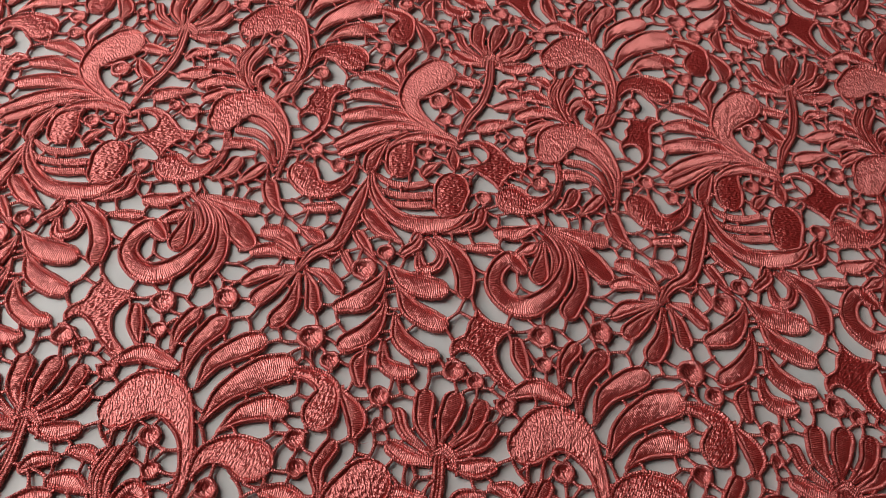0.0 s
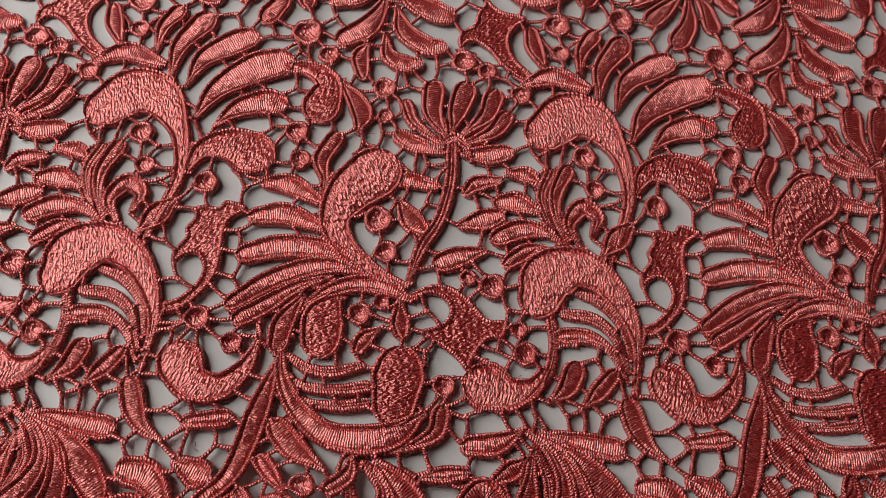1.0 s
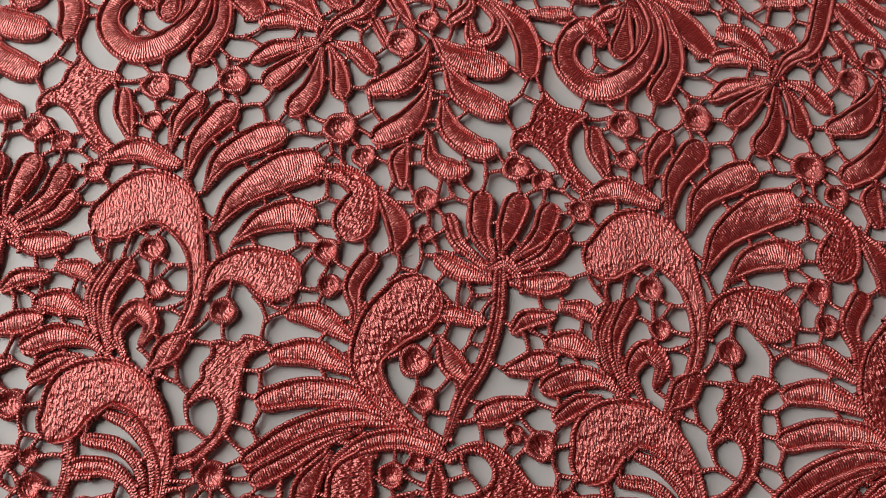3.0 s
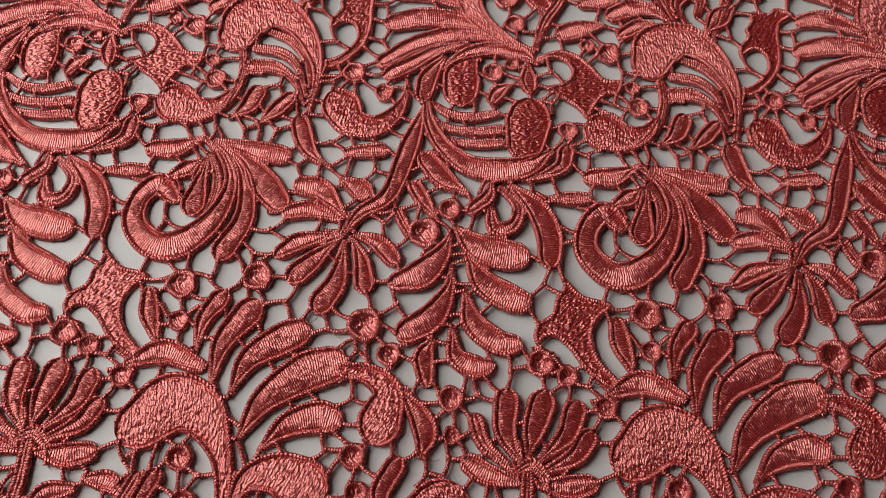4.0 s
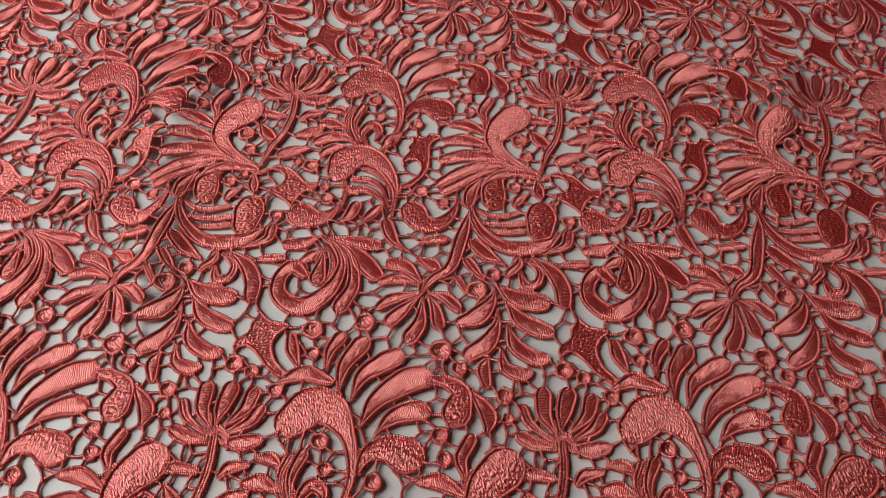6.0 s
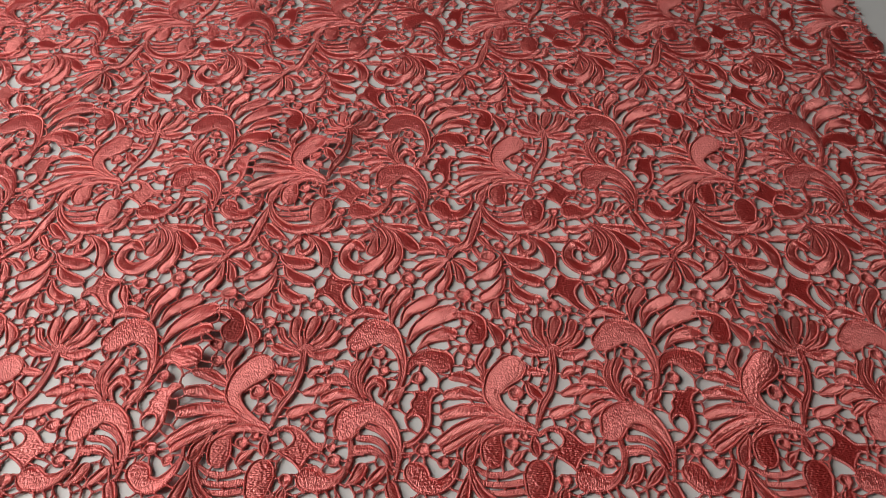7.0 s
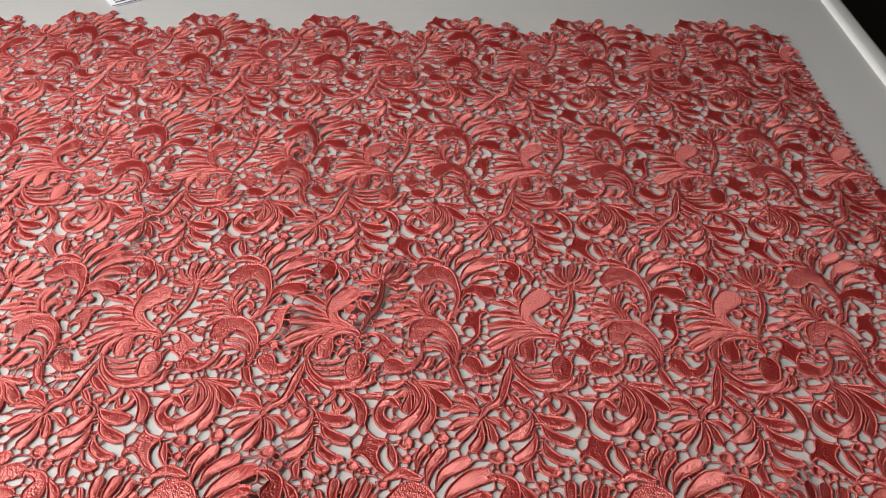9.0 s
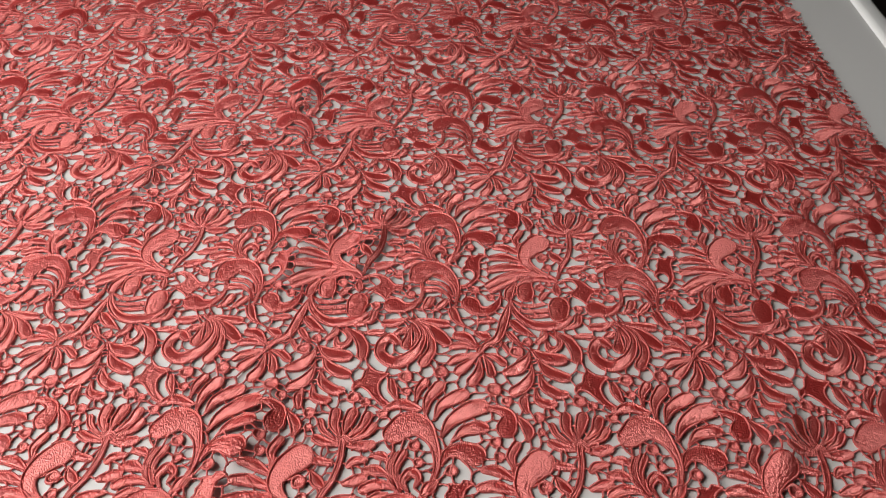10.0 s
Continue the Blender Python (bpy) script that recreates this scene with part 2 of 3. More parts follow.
def ribbon(pts, angle, fine):
    """A raised, cord-edged figure along a line: vertices (mm), faces, stitch coordinates (m), fill kind."""
    s = catmull(pts, 0.9 if fine else 2.4)
    s, nh = with_caps(s, 4 if fine else 2)
    c, w = s[:, :2], s[:, 2]
    tg = np.gradient(c, axis=0)
    tg[:nh + 1] = tg[nh + 1]
    tg[-nh - 1:] = tg[-nh - 2]
    tg /= np.maximum(np.hypot(tg[:, 0], tg[:, 1]), 1e-6)[:, None]
    nr = np.stack([-tg[:, 1], tg[:, 0]], 1)
    run = np.concatenate([[0], np.cumsum(np.hypot(*np.diff(c, axis=0).T))])
    big = np.clip((w - 2.2) / 3.0, 0, 1)                  # narrow parts are one plain cord
    cord = np.minimum(CORD, w * 0.42)
    hc = np.minimum(1.15, 0.26 + w * 0.20)              # height of the cord
    if fine:
        fr = (0.0, 0.10, 0.48, 0.84, 1.0, 1.20, 1.50)
        hz = (0.06, 0.62, 1.0, 0.70, 0.14, 0.46, 0.54)
    else:
        fr = (0.0, 0.46, 1.0, 1.25, 1.6)
        hz = (0.06, 1.0, 0.10, 0.46, 0.54)
    cols, hs, rim = [], [], []
    for f, z in zip(fr, hz):
        cols.append(np.minimum(-w / 2 + cord * f, -w * 0.03))
        inner = z if f < 0.6 else None
        hs.append(hc * (z if inner else (big * z + (1 - big) * 0.98)))
        rim.append(f)
    ov = np.stack(cols, 1)
    hv = np.stack(hs, 1)
    mid = hc * (0.56 * big + (1 - big) * 1.0)
    ov = np.concatenate([ov, np.zeros((len(w), 1)), -ov[:, ::-1]], 1)
    hv = np.concatenate([hv, mid[:, None], hv[:, ::-1]], 1)
    k = ov.shape[1]
    xy = c[:, None, :] + nr[:, None, :] * ov[:, :, None]
    ver = np.concatenate([xy, hv[:, :, None]], 2).reshape(-1, 3)
    n = len(w)
    uv = np.stack([np.repeat(run[:, None], k, 1), ov], 2)
    kind = np.zeros((n, k))
    if angle is not None:
        a = radians(angle)
        lo_, hi_ = (4, k - 4) if fine else (2, k - 2)
        inn = np.zeros((n, k), bool)
        inn[:, lo_:hi_] = True
        kind[inn] = 1.0
    uvp = None
    if angle is not None:
        uvp = np.stack([xy @ np.array([-math.sin(a), math.cos(a)]), xy @ np.array([math.cos(a), math.sin(a)])], 2)
    i = np.arange(n - 1)[:, None] * k
    j = np.arange(k)[None, :]
    jn = (j + 1) % k
    fa = np.stack([i + j, i + j + 0 * i + k, i + jn + k, i + jn], 2)
    fuv = np.concatenate([uv.reshape(-1, 2)[fa.reshape(-1)].reshape(-1, 4, 2)], 0)
    fkind = np.zeros(len(fuv))
    ne = 4 if fine else 2                                 # faces of the corded edge
    edge_col = (j < ne) | (j >= k - 1 - ne)
    fkind[np.broadcast_to(edge_col, (n - 1, k)).reshape(-1)] = 2.0
    if angle is not None:
        flat = kind.reshape(-1)[fa.reshape(-1)].reshape(-1, 4)
        m = (flat > 0.5).all(1)
        fuv[m] = uvp.reshape(-1, 2)[fa.reshape(-1)].reshape(-1, 4, 2)[m]
        fkind[m] = 1.0
    outl = np.concatenate([xy[:, 0], xy[::-1, -1]], 0)
    return dict(v=ver, f=fa.reshape(-1, 4), uv=fuv * 0.001, kind=fkind, out=outl, spine=np.column_stack([c, w]))


def round_dot(x, y, r, fine):
    """A round raised button, corded round its edge, stitched towards its middle."""
    n = 18 if fine else 10
    prof = ((1.0, 0.2), (0.96, 0.7), (0.80, 1.0), (0.64, 0.75), (0.58, 0.40), (0.0, 0.44)) if fine else ((1.0, 0.3), (0.78, 1.0), (0.52, 0.42), (0.0, 0.46))
    a = np.arange(n) * 2 * math.pi / n
    rough = 1 + 0.05 * np.sin(a * 3 + x) + 0.04 * np.sin(a * 5 + y)
    rings, uvs = [], []
    hc = min(1.15, 0.34 + r * 0.24)
    for f, z in prof[:-1]:
        rings.append(np.stack([x + r * f * rough * np.cos(a), y + r * f * rough * np.sin(a), np.full(n, hc * z)], 1))
    ver = np.vstack(rings + [np.array([[x, y, hc * prof[-1][1]]])])
    faces, fuv = [], []
    for k in range(len(rings) - 1):
        for i in range(n):
            i2 = (i + 1) % n
            faces.append((k * n + i, k * n + i2, (k + 1) * n + i2, (k + 1) * n + i))
            u0, u1 = a[i] * r * 1.15, (a[i] + 2 * math.pi / n) * r * 1.15
            v0, v1 = prof[k][0] * r, prof[k + 1][0] * r
            fuv.append(((u0, v0), (u1, v0), (u1, v1), (u0, v1)))
    k = len(rings) - 1
    cen = len(ver) - 1
    for i in range(0, n, 2):
        q = (k * n + i, k * n + (i + 1) % n, k * n + (i + 2) % n, cen)
        faces.append(q)
        fuv.append([(ver[t][0] * 0.8 + ver[t][1] * 0.6, ver[t][1] * 0.8 - ver[t][0] * 0.6) for t in q])
    sp = np.array([[x, y, 2 * r]])
    return dict(v=ver, f=np.array(faces), uv=np.array(fuv) * 0.001, kind=np.array([2.0] * (len(faces) - n // 2) + [1.0] * (n // 2)), out=rings[0][:, :2], spine=sp)


def smooth_loop(pts, step):
    """A smooth closed line through the points at about that step."""
    p = np.array(pts, float)
    out = []
    for i in range(len(p)):
        a, b, c, d = p[i - 1], p[i], p[(i + 1) % len(p)], p[(i + 2) % len(p)]
        n = max(1, int(round(np.hypot(*(c - b)) / step)))
        t = (np.arange(n) / n)[:, None]
        out.append(0.5 * (2 * b + (c - a) * t + (2 * a - 5 * b + 4 * c - d) * t ** 2 + (3 * b - a - 3 * c + d) * t ** 3))
    return np.vstack(out)


def inside(loop, q):
    """Which of the points lie within the closed line."""
    hit = np.zeros(len(q), bool)
    for a, b in zip(loop, np.roll(loop, -1, 0)):
        cross = (a[1] > q[:, 1]) != (b[1] > q[:, 1])
        xs = a[0] + (q[:, 1] - a[1]) * (b[0] - a[0]) / (b[1] - a[1] if a[1] != b[1] else 1e-9)
        hit ^= cross & (q[:, 0] < xs)
    return hit


def filled(pts, angle, fine):
    """A figure of free outline: a filling of stitches within a raised cord."""
    lp = smooth_loop(pts, 0.8 if fine else 2.0)
    if np.sum(lp[:, 0] * np.roll(lp[:, 1], -1) - lp[:, 1] * np.roll(lp[:, 0], -1)) < 0:
        lp = lp[::-1]
    tg = np.roll(lp, -1, 0) - np.roll(lp, 1, 0)
    tg /= np.maximum(np.hypot(*tg.T), 1e-6)[:, None]
    nr = np.stack([-tg[:, 1], tg[:, 0]], 1)                # inwards
    prof = ((-0.1, 0.10), (0.02, 0.62), (0.55, 0.95), (1.10, 0.70), (1.35, 0.25)) if fine else ((-0.1, 0.1), (0.5, 0.95), (1.3, 0.3))
    n, k = len(lp), len(prof)
    ver = np.stack([np.column_stack([lp + nr * o, np.full(n, h)]) for o, h in prof], 1).reshape(-1, 3)
    run = np.concatenate([[0], np.cumsum(np.hypot(*np.diff(np.vstack([lp, lp[:1]]), axis=0).T))])
    faces, uv, kind = [], [], []
    for i in range(n):
        i2 = (i + 1) % n
        for j in range(k - 1):
            faces.append((i * k + j, i2 * k + j, i2 * k + j + 1, i * k + j + 1))
            a, b = prof[j][0], prof[j + 1][0]
            uv.append(((run[i], a), (run[i + 1], a), (run[i + 1], b), (run[i], b)))
            kind.append(2.0)
    cell = 0.6 if fine else 1.5
    x0, y0 = lp.min(0)
    nx, ny = (np.ceil((lp.max(0) - lp.min(0)) / cell).astype(int) + 1)
    gx, gy = np.meshgrid(x0 + np.arange(nx) * cell, y0 + np.arange(ny) * cell)
    g = np.stack([gx.ravel(), gy.ravel()], 1)
    gap = np.hypot(g[:, None, 0] - lp[None, :, 0], g[:, None, 1] - lp[None, :, 1]).min(1)
    ins = inside(lp, g) & (gap > 0.25)
    hz = 0.52 + 0.02 * np.sqrt(np.clip(gap - 0.8, 0, 4))
    base, a = len(ver), radians(angle)
    ver = np.vstack([ver, np.column_stack([g, hz])])
    st = np.stack([g @ np.array([-math.sin(a), math.cos(a)]), g @ np.array([math.cos(a), math.sin(a)])], 1)
    for r in range(ny - 1):
        for c in range(nx - 1):
            q = (r * nx + c, r * nx + c + 1, (r + 1) * nx + c + 1, (r + 1) * nx + c)
            if all(ins[t] for t in q):
                faces.append(tuple(base + t for t in q))
                uv.append([st[t] for t in q])
                kind.append(1.0)
    core = g[inside(lp, g) & (gap > 1.0)]
    sp = np.column_stack([core, np.full(len(core), 2.0)]) if len(core) else np.array([[*lp.mean(0), 2.0]])
    return dict(v=ver, f=np.array(faces), uv=np.array(uv) * 0.001, kind=np.array(kind), out=lp, spine=sp)


def figure(group, name, angle, *pts):
    group.append((name, filled(pts, angle, True), filled(pts, angle, False)))


def motif(group, name, angle, *pts):
    group.append((name, ribbon(pts, angle, True), ribbon(pts, angle, False)))


def dot(group, x, y, r):
    r += 0.35
    group.append(("dot", round_dot(x, y, r, True), round_dot(x, y, r, False)))


def tube(p, q, fine):
    """A thin stitched bar between two figures, waisted a little."""
    d = q - p
    ln = max(np.hypot(*d), 1e-3)
    d = d / ln
    bow = math.sin(p[0] * 5.1 + q[1] * 3.7)
    nr = np.array([-d[1], d[0]])
    n, m = (4, 6) if fine else (2, 3)
    ver, uvv = [], []
    for i in range(n + 1):
        t = -0.5 + (ln + 1.0) * i / n
        r = 0.50 + 0.24 * (2 * i / n - 1) ** 2
        sag = 0.10 * ln * bow * (1 - (2 * i / n - 1) ** 2)
        for k in range(m):
            g = 2 * math.pi * k / m
            o = p + d * t + nr * (r * math.cos(g) + sag)
            ver.append((o[0], o[1], 0.44 + r * math.sin(g)))
            uvv.append((t, r * g))
    faces = [(i * m + k, i * m + (k + 1) % m, (i + 1) * m + (k + 1) % m, (i + 1) * m + k) for i in range(n) for k in range(m)]
    uv = [[uvv[t] for t in f] for f in faces]
    return dict(v=np.array(ver), f=np.array(faces), uv=np.array(uv) * 0.001, kind=np.full(len(faces), 2.0))


# the design, figure by figure: centre line and width in millimetres, filling angle
motif(body, "paisley", 100, (-17.4, 8.1, 11.7), (-11.7, 12.9, 14.0), (-4.8, 11.3, 11.3), (0.4, 4.0, 5.5), (2.6, -3.2, 3.9), (2.8, -10.9, 3.1), (0.4, -19.4, 2.5), (-2.2, -27.0, 1.5))
motif(body, "paisley", 65, (4.5, -8.9, 1.8), (7.7, -2.7, 5.5), (13.9, -0.9, 9.1), (19.4, -2.8, 12.0))
motif(body, "leaf", None, (-8.4, 24.8, 1.1), (-7.6, 32.9, 4.0), (-4.7, 37.9, 5.2))
motif(body, "leaf", None, (-3.5, 17.8, 1.4), (-2.4, 27.5, 5.0), (2.6, 35.3, 7.1))
motif(body, "leaf", None, (1.1, 16.0, 1.4), (4.3, 24.2, 5.5), (11.0, 29.2, 7.6), (14.2, 30.9, 7.3))
motif(body, "leaf", None, (4.4, 6.1, 1.6), (9.0, 15.0, 6.1), (17.4, 21.7, 9.4), (22.8, 23.9, 8.9))
motif(body, "leaf", None, (9.5, 4.1, 1.3), (15.0, 9.7, 5.6), (21.4, 12.0, 7.3), (23.8, 11.9, 6.7))
motif(body, "paisley", 50, (26.5, 23.0, 3.6), (32.2, 22.5, 4.7), (36.9, 18.7, 6.9), (35.7, 11.9, 10.2))
motif(body, "leaf", None, (39.5, 19.9, 1.6), (44.4, 14.0, 4.9), (46.2, 9.8, 5.4), (45.6, 5.7, 2.7))
motif(body, "leaf", None, (-22.5, 21.8, 3.3), (-15.4, 24.7, 5.8), (-7.3, 22.0, 3.6))
motif(body, "leaf", None, (89.8, 38.0, 4.0), (90.7, 33.6, 4.8), (92.8, 28.6, 2.8))
dot(body, -14.2, 41.3, 3.6)
dot(body, 3.5, 44.5, 3.6)
dot(body, 30.2, 34.2, 4.0)
dot(body, 36.4, 27.5, 2.7)
dot(body, -13.4, 32.3, 2.4)
dot(body, 71.9, 27.8, 3.2)
dot(body, 78.1, 25.1, 2.4)
dot(body, 87.0, 18.5, 2.6)
dot(body, -7.9, 1.2, 2.9)
dot(body, -5.6, -7.8, 2.4)
dot(body, 9.7, -11.6, 2.9)
dot(body, 30.3, 3.9, 2.9)
dot(body, 31.8, -3.9, 2.5)
dot(body, 51.5, 18.1, 2.9)
dot(body, 52.1, 9.9, 1.9)
motif(body, "petal", None, (57.4, 13.5, 3.5), (59.5, 8.5, 3.2), (65.7, 3.7, 1.9))
motif(body, "petal", None, (64.2, 18.3, 5.8), (64.2, 11.6, 4.9), (67.6, 5.2, 1.9))
motif(body, "petal", None, (72.3, 18.3, 6.3), (70.6, 12.2, 5.1), (69.3, 6.0, 1.3))
motif(body, "petal", None, (79.8, 16.9, 5.5), (77.9, 11.5, 4.6), (71.6, 5.2, 1.6))
motif(body, "petal", None, (82.6, 10.9, 4.9), (79.8, 6.9, 4.3), (73.0, 3.2, 2.1))
motif(body, "petal", None, (72.7, 0.5, 2.6), (78.4, 0.1, 5.5), (82.7, 1.0, 4.7))
motif(body, "petal", None, (56.8, 3.9, 4.5), (60.6, 1.9, 4.7), (66.6, 0.8, 2.6))
motif(body, "petal", None, (66.5, 2.6, 2.4), (70.3, 4.7, 3.2), (73.4, 2.2, 2.4))
motif(body, "stem", None, (69.5, 2.3, 3.0), (69.3, -8.1, 3.1), (66.9, -18.3, 3.1), (62.9, -25.7, 3.3), (60.2, -34.4, 1.7))
motif(body, "paisley", 125, (50.2, -6.8, 14.1), (44.8, -12.3, 11.9), (41.7, -19.7, 7.6), (44.7, -26.7, 5.5), (51.9, -32.6, 3.7), (59.5, -35.7, 1.7))
motif(body, "leaf", None, (39.8, 2.2, 4.8), (37.1, -3.5, 4.5), (38.3, -9.3, 2.6), (37.7, -15.4, 1.5))
motif(body, "leaf", None, (57.1, -14.0, 2.3), (60.1, -18.7, 5.6), (62.6, -21.0, 4.1))
motif(body, "leaf", None, (59.1, -8.0, 4.4), (65.0, -9.0, 3.4))
dot(body, 52.1, -19.1, 3.4)
dot(body, 54.5, -27.4, 2.7)
motif(body, "leaf", None, (24.8, -10.8, 3.6), (30.4, -11.1, 5.4), (36.9, -14.7, 3.3))
motif(body, "leaf", None, (23.2, -19.9, 4.5), (30.0, -19.1, 5.8), (38.9, -22.1, 3.0))
motif(body, "leaf", None, (21.9, -29.7, 5.1), (29.7, -27.5, 5.9), (39.4, -27.6, 5.0), (46.9, -30.4, 2.5))
motif(body, "leaf", None, (20.2, -41.9, 4.3), (28.3, -36.1, 5.1), (38.6, -32.1, 4.6), (48.8, -32.3, 2.2))
motif(body, "leaf", None, (22.6, -45.4, 4.7), (27.8, -42.1, 4.5), (34.4, -37.5, 3.4), (41.8, -34.4, 1.5))
motif(body, "stem", None, (36.9, -41.5, 1.9), (42.7, -37.6, 3.9), (49.7, -35.8, 4.4), (56.7, -36.9, 4.1), (60.7, -39.3, 1.4))
motif(body, "paisley", 8, (41.0, -49.2, 9.4), (41.2, -44.4, 9.5), (43.2, -40.2, 4.3))
motif(body, "leaf", None, (31.4, -50.9, 4.9), (32.3, -46.1, 5.2), (35.8, -40.0, 2.2))
motif(body, "stem", None, (32.3, -52.9, 2.3), (33.1, -58.6, 3.4), (36.7, -65.2, 4.3), (43.4, -70.7, 5.3), (51.3, -71.9, 6.4), (59.1, -70.3, 5.6), (64.7, -66.0, 2.3))
motif(body, "paisley", 10, (58.4, -63.4, 10.0), (59.0, -57.4, 12.0), (59.1, -56.3, 11.3))
motif(body, "rib", None, (34.0, -53.8, 1.6), (38.7, -56.7, 2.5), (44.4, -57.2, 2.8), (50.5, -55.5, 2.3))
motif(body, "rib", None, (33.7, -58.6, 1.4), (39.1, -60.9, 2.3), (45.9, -61.2, 2.7), (51.8, -60.3, 3.0))
motif(body, "rib", None, (35.9, -62.7, 1.1), (40.6, -64.5, 2.0), (46.3, -64.8, 2.7), (51.6, -64.0, 2.7))
motif(body, "leaf", None, (68.8, -65.6, 4.3), (67.6, -69.9, 4.0), (61.5, -73.2, 2.2), (56.6, -74.2, 0.9))
motif(body, "petal", None, (58.3, -39.1, 1.4), (58.6, -44.3, 4.5), (59.0, -46.7, 4.0))
dot(body, 49.3, -43.2, 2.6)
dot(body, 54.2, -40.1, 1.7)
motif(body, "leaf", None, (54.3, -46.4, 1.2), (50.9, -49.1, 4.2), (49.7, -51.1, 3.7))
dot(body, 69.3, -59.2, 2.5)
dot(body, 80.0, -34.9, 3.1)
dot(body, 74.2, -32.9, 1.8)
motif(body, "leaf", None, (68.4, -29.2, 5.5), (71.6, -28.0, 5.5), (77.3, -26.1, 2.8))
motif(body, "paisley", 100, (91.5, -36.7, 10.6), (93.7, -31.6, 13.4), (100.5, -29.0, 10.5), (107.2, -32.4, 7.2), (111.9, -39.6, 4.7), (114.1, -47.8, 2.6), (113.0, -58.9, 1.4))
motif(body, "rib", None, (100.4, -35.4, 2.0), (105.8, -37.6, 2.5), (110.6, -43.1, 1.9), (112.5, -50.8, 1.0))
motif(body, "rib", None, (97.3, -40.7, 2.7), (103.9, -41.6, 2.9), (108.7, -45.6, 2.2), (111.7, -53.8, 0.9))
motif(body, "rib", None, (97.2, -46.2, 4.1), (102.7, -46.2, 3.6), (108.0, -49.5, 2.1), (111.4, -56.4, 0.9))
motif(body, "stem", None, (93.9, -42.5, 2.4), (94.5, -48.7, 2.4), (92.9, -55.3, 2.6), (88.5, -61.2, 2.3), (82.8, -64.3, 1.6))
dot(body, 87.8, -50.8, 2.7)
dot(body, 86.3, -45.1, 1.8)
motif(body, "paisley", 75, (79.2, -58.8, 11.3), (84.4, -60.2, 7.6), (89.4, -58.5, 4.6), (92.2, -54.7, 2.6))
motif(body, "leaf", None, (99.0, -54.6, 5.2), (97.2, -58.5, 4.6), (93.1, -61.8, 1.4))
motif(body, "leaf", None, (107.5, -55.4, 4.2), (104.2, -59.3, 4.2), (100.5, -63.0, 0.9))
motif(body, "leaf", None, (111.5, -62.5, 5.1), (113.0, -66.9, 5.0), (115.5, -70.9, 3.4), (120.0, -73.9, 0.9))
motif(body, "paisley", 62, (121.4, -56.6, 10.3), (124.7, -61.0, 8.1), (130.6, -61.6, 6.0), (135.6, -57.3, 4.2), (138.0, -50.8, 1.9), (137.6, -46.8, 1.0))
dot(body, 123.7, -46.1, 2.9)
dot(body, 132.1, -51.4, 2.4)
motif(body, "leaf", None, (125.1, -69.5, 3.4), (132.5, -68.4, 4.1))
motif(body, "stem", None, (101.5, -23.1, 1.3), (98.9, -17.8, 3.6), (102.3, -12.9, 5.0), (105.9, -15.6, 3.6), (104.6, -20.1, 1.8))
motif(body, "leaf", None, (94.3, -4.1, 3.2), (92.1, -10.8, 2.9), (94.9, -20.2, 1.5))
motif(body, "leaf", None, (98.2, -3.6, 4.5), (95.6, -9.9, 3.7), (95.8, -15.9, 2.6), (98.3, -22.9, 1.0))
motif(body, "leaf", None, (113.4, -18.1, 3.6), (110.6, -21.0, 6.2), (107.0, -25.5, 1.8))
motif(body, "leaf", None, (73.8, -10.0, 3.4), (75.9, -8.0, 4.5), (80.6, -7.0, 3.2))
motif(body, "leaf", None, (82.4, -12.7, 4.4), (86.1, -12.5, 5.7), (91.2, -14.4, 2.6))
motif(body, "leaf", None, (73.1, -19.2, 3.3), (77.4, -17.8, 5.6), (80.3, -16.9, 4.9))
motif(body, "leaf", None, (81.9, -22.0, 5.1), (86.8, -19.8, 5.4), (93.1, -20.1, 3.3), (97.4, -23.0, 1.0))
motif(body, "leaf", None, (84.2, -28.3, 4.0), (88.1, -25.5, 4.3), (92.1, -23.8, 1.5))
motif(body, "leaf", None, (84.1, -4.5, 2.7), (88.5, -4.9, 4.5), (91.4, -7.0, 2.1))
figure(body, "tulip", 32, (77.2, 49.0), (79.7, 46.5), (81.9, 44.8), (84.7, 44.2), (88.2, 43.5), (88.4, 41.9), (85.9, 39.7), (84.1, 36.4), (84.2, 33.3), (85.9, 29.2), (90.1, 24.8), (89.6, 22.3), (85.7, 23.9), (81.7, 27.4), (78.6, 31.4), (75.0, 34.2), (72.6, 33.5), (71.2, 31.5), (70.0, 34.1), (71.0, 37.3), (74.2, 39.9), (75.1, 43.7), (76.7, 46.3))
figure(body, "tulip", 38, (8.1, -18.4), (10.9, -17.8), (13.7, -18.1), (14.9, -16.3), (18.0, -16.6), (20.4, -17.6), (20.2, -18.9), (17.3, -20.9), (16.1, -24.0), (16.1, -30.4), (15.6, -35.0), (13.7, -39.1), (10.7, -42.7), (7.6, -44.9), (4.9, -45.2), (4.4, -42.7), (7.1, -41.7), (10.2, -38.8), (11.9, -35.6), (11.8, -32.9), (10.4, -30.8), (8.6, -30.6), (6.8, -31.7), (5.0, -33.6), (4.4, -31.0), (5.7, -28.2), (7.0, -26.2), (6.6, -24.0), (8.3, -21.1))
figure(body, "tulip", 15, (60.1, -38.2), (63.5, -35.9), (67.6, -34.8), (71.7, -36.0), (75.3, -38.8), (78.9, -42.8), (82.7, -43.0), (83.8, -44.1), (82.8, -47.3), (79.6, -47.8), (77.6, -49.9), (76.0, -52.6), (74.5, -55.5), (72.3, -53.1), (69.7, -51.0), (66.4, -49.0), (63.6, -46.5), (66.8, -45.3), (69.5, -43.3), (70.0, -40.7), (68.3, -38.4), (65.3, -37.6), (61.3, -39.1))
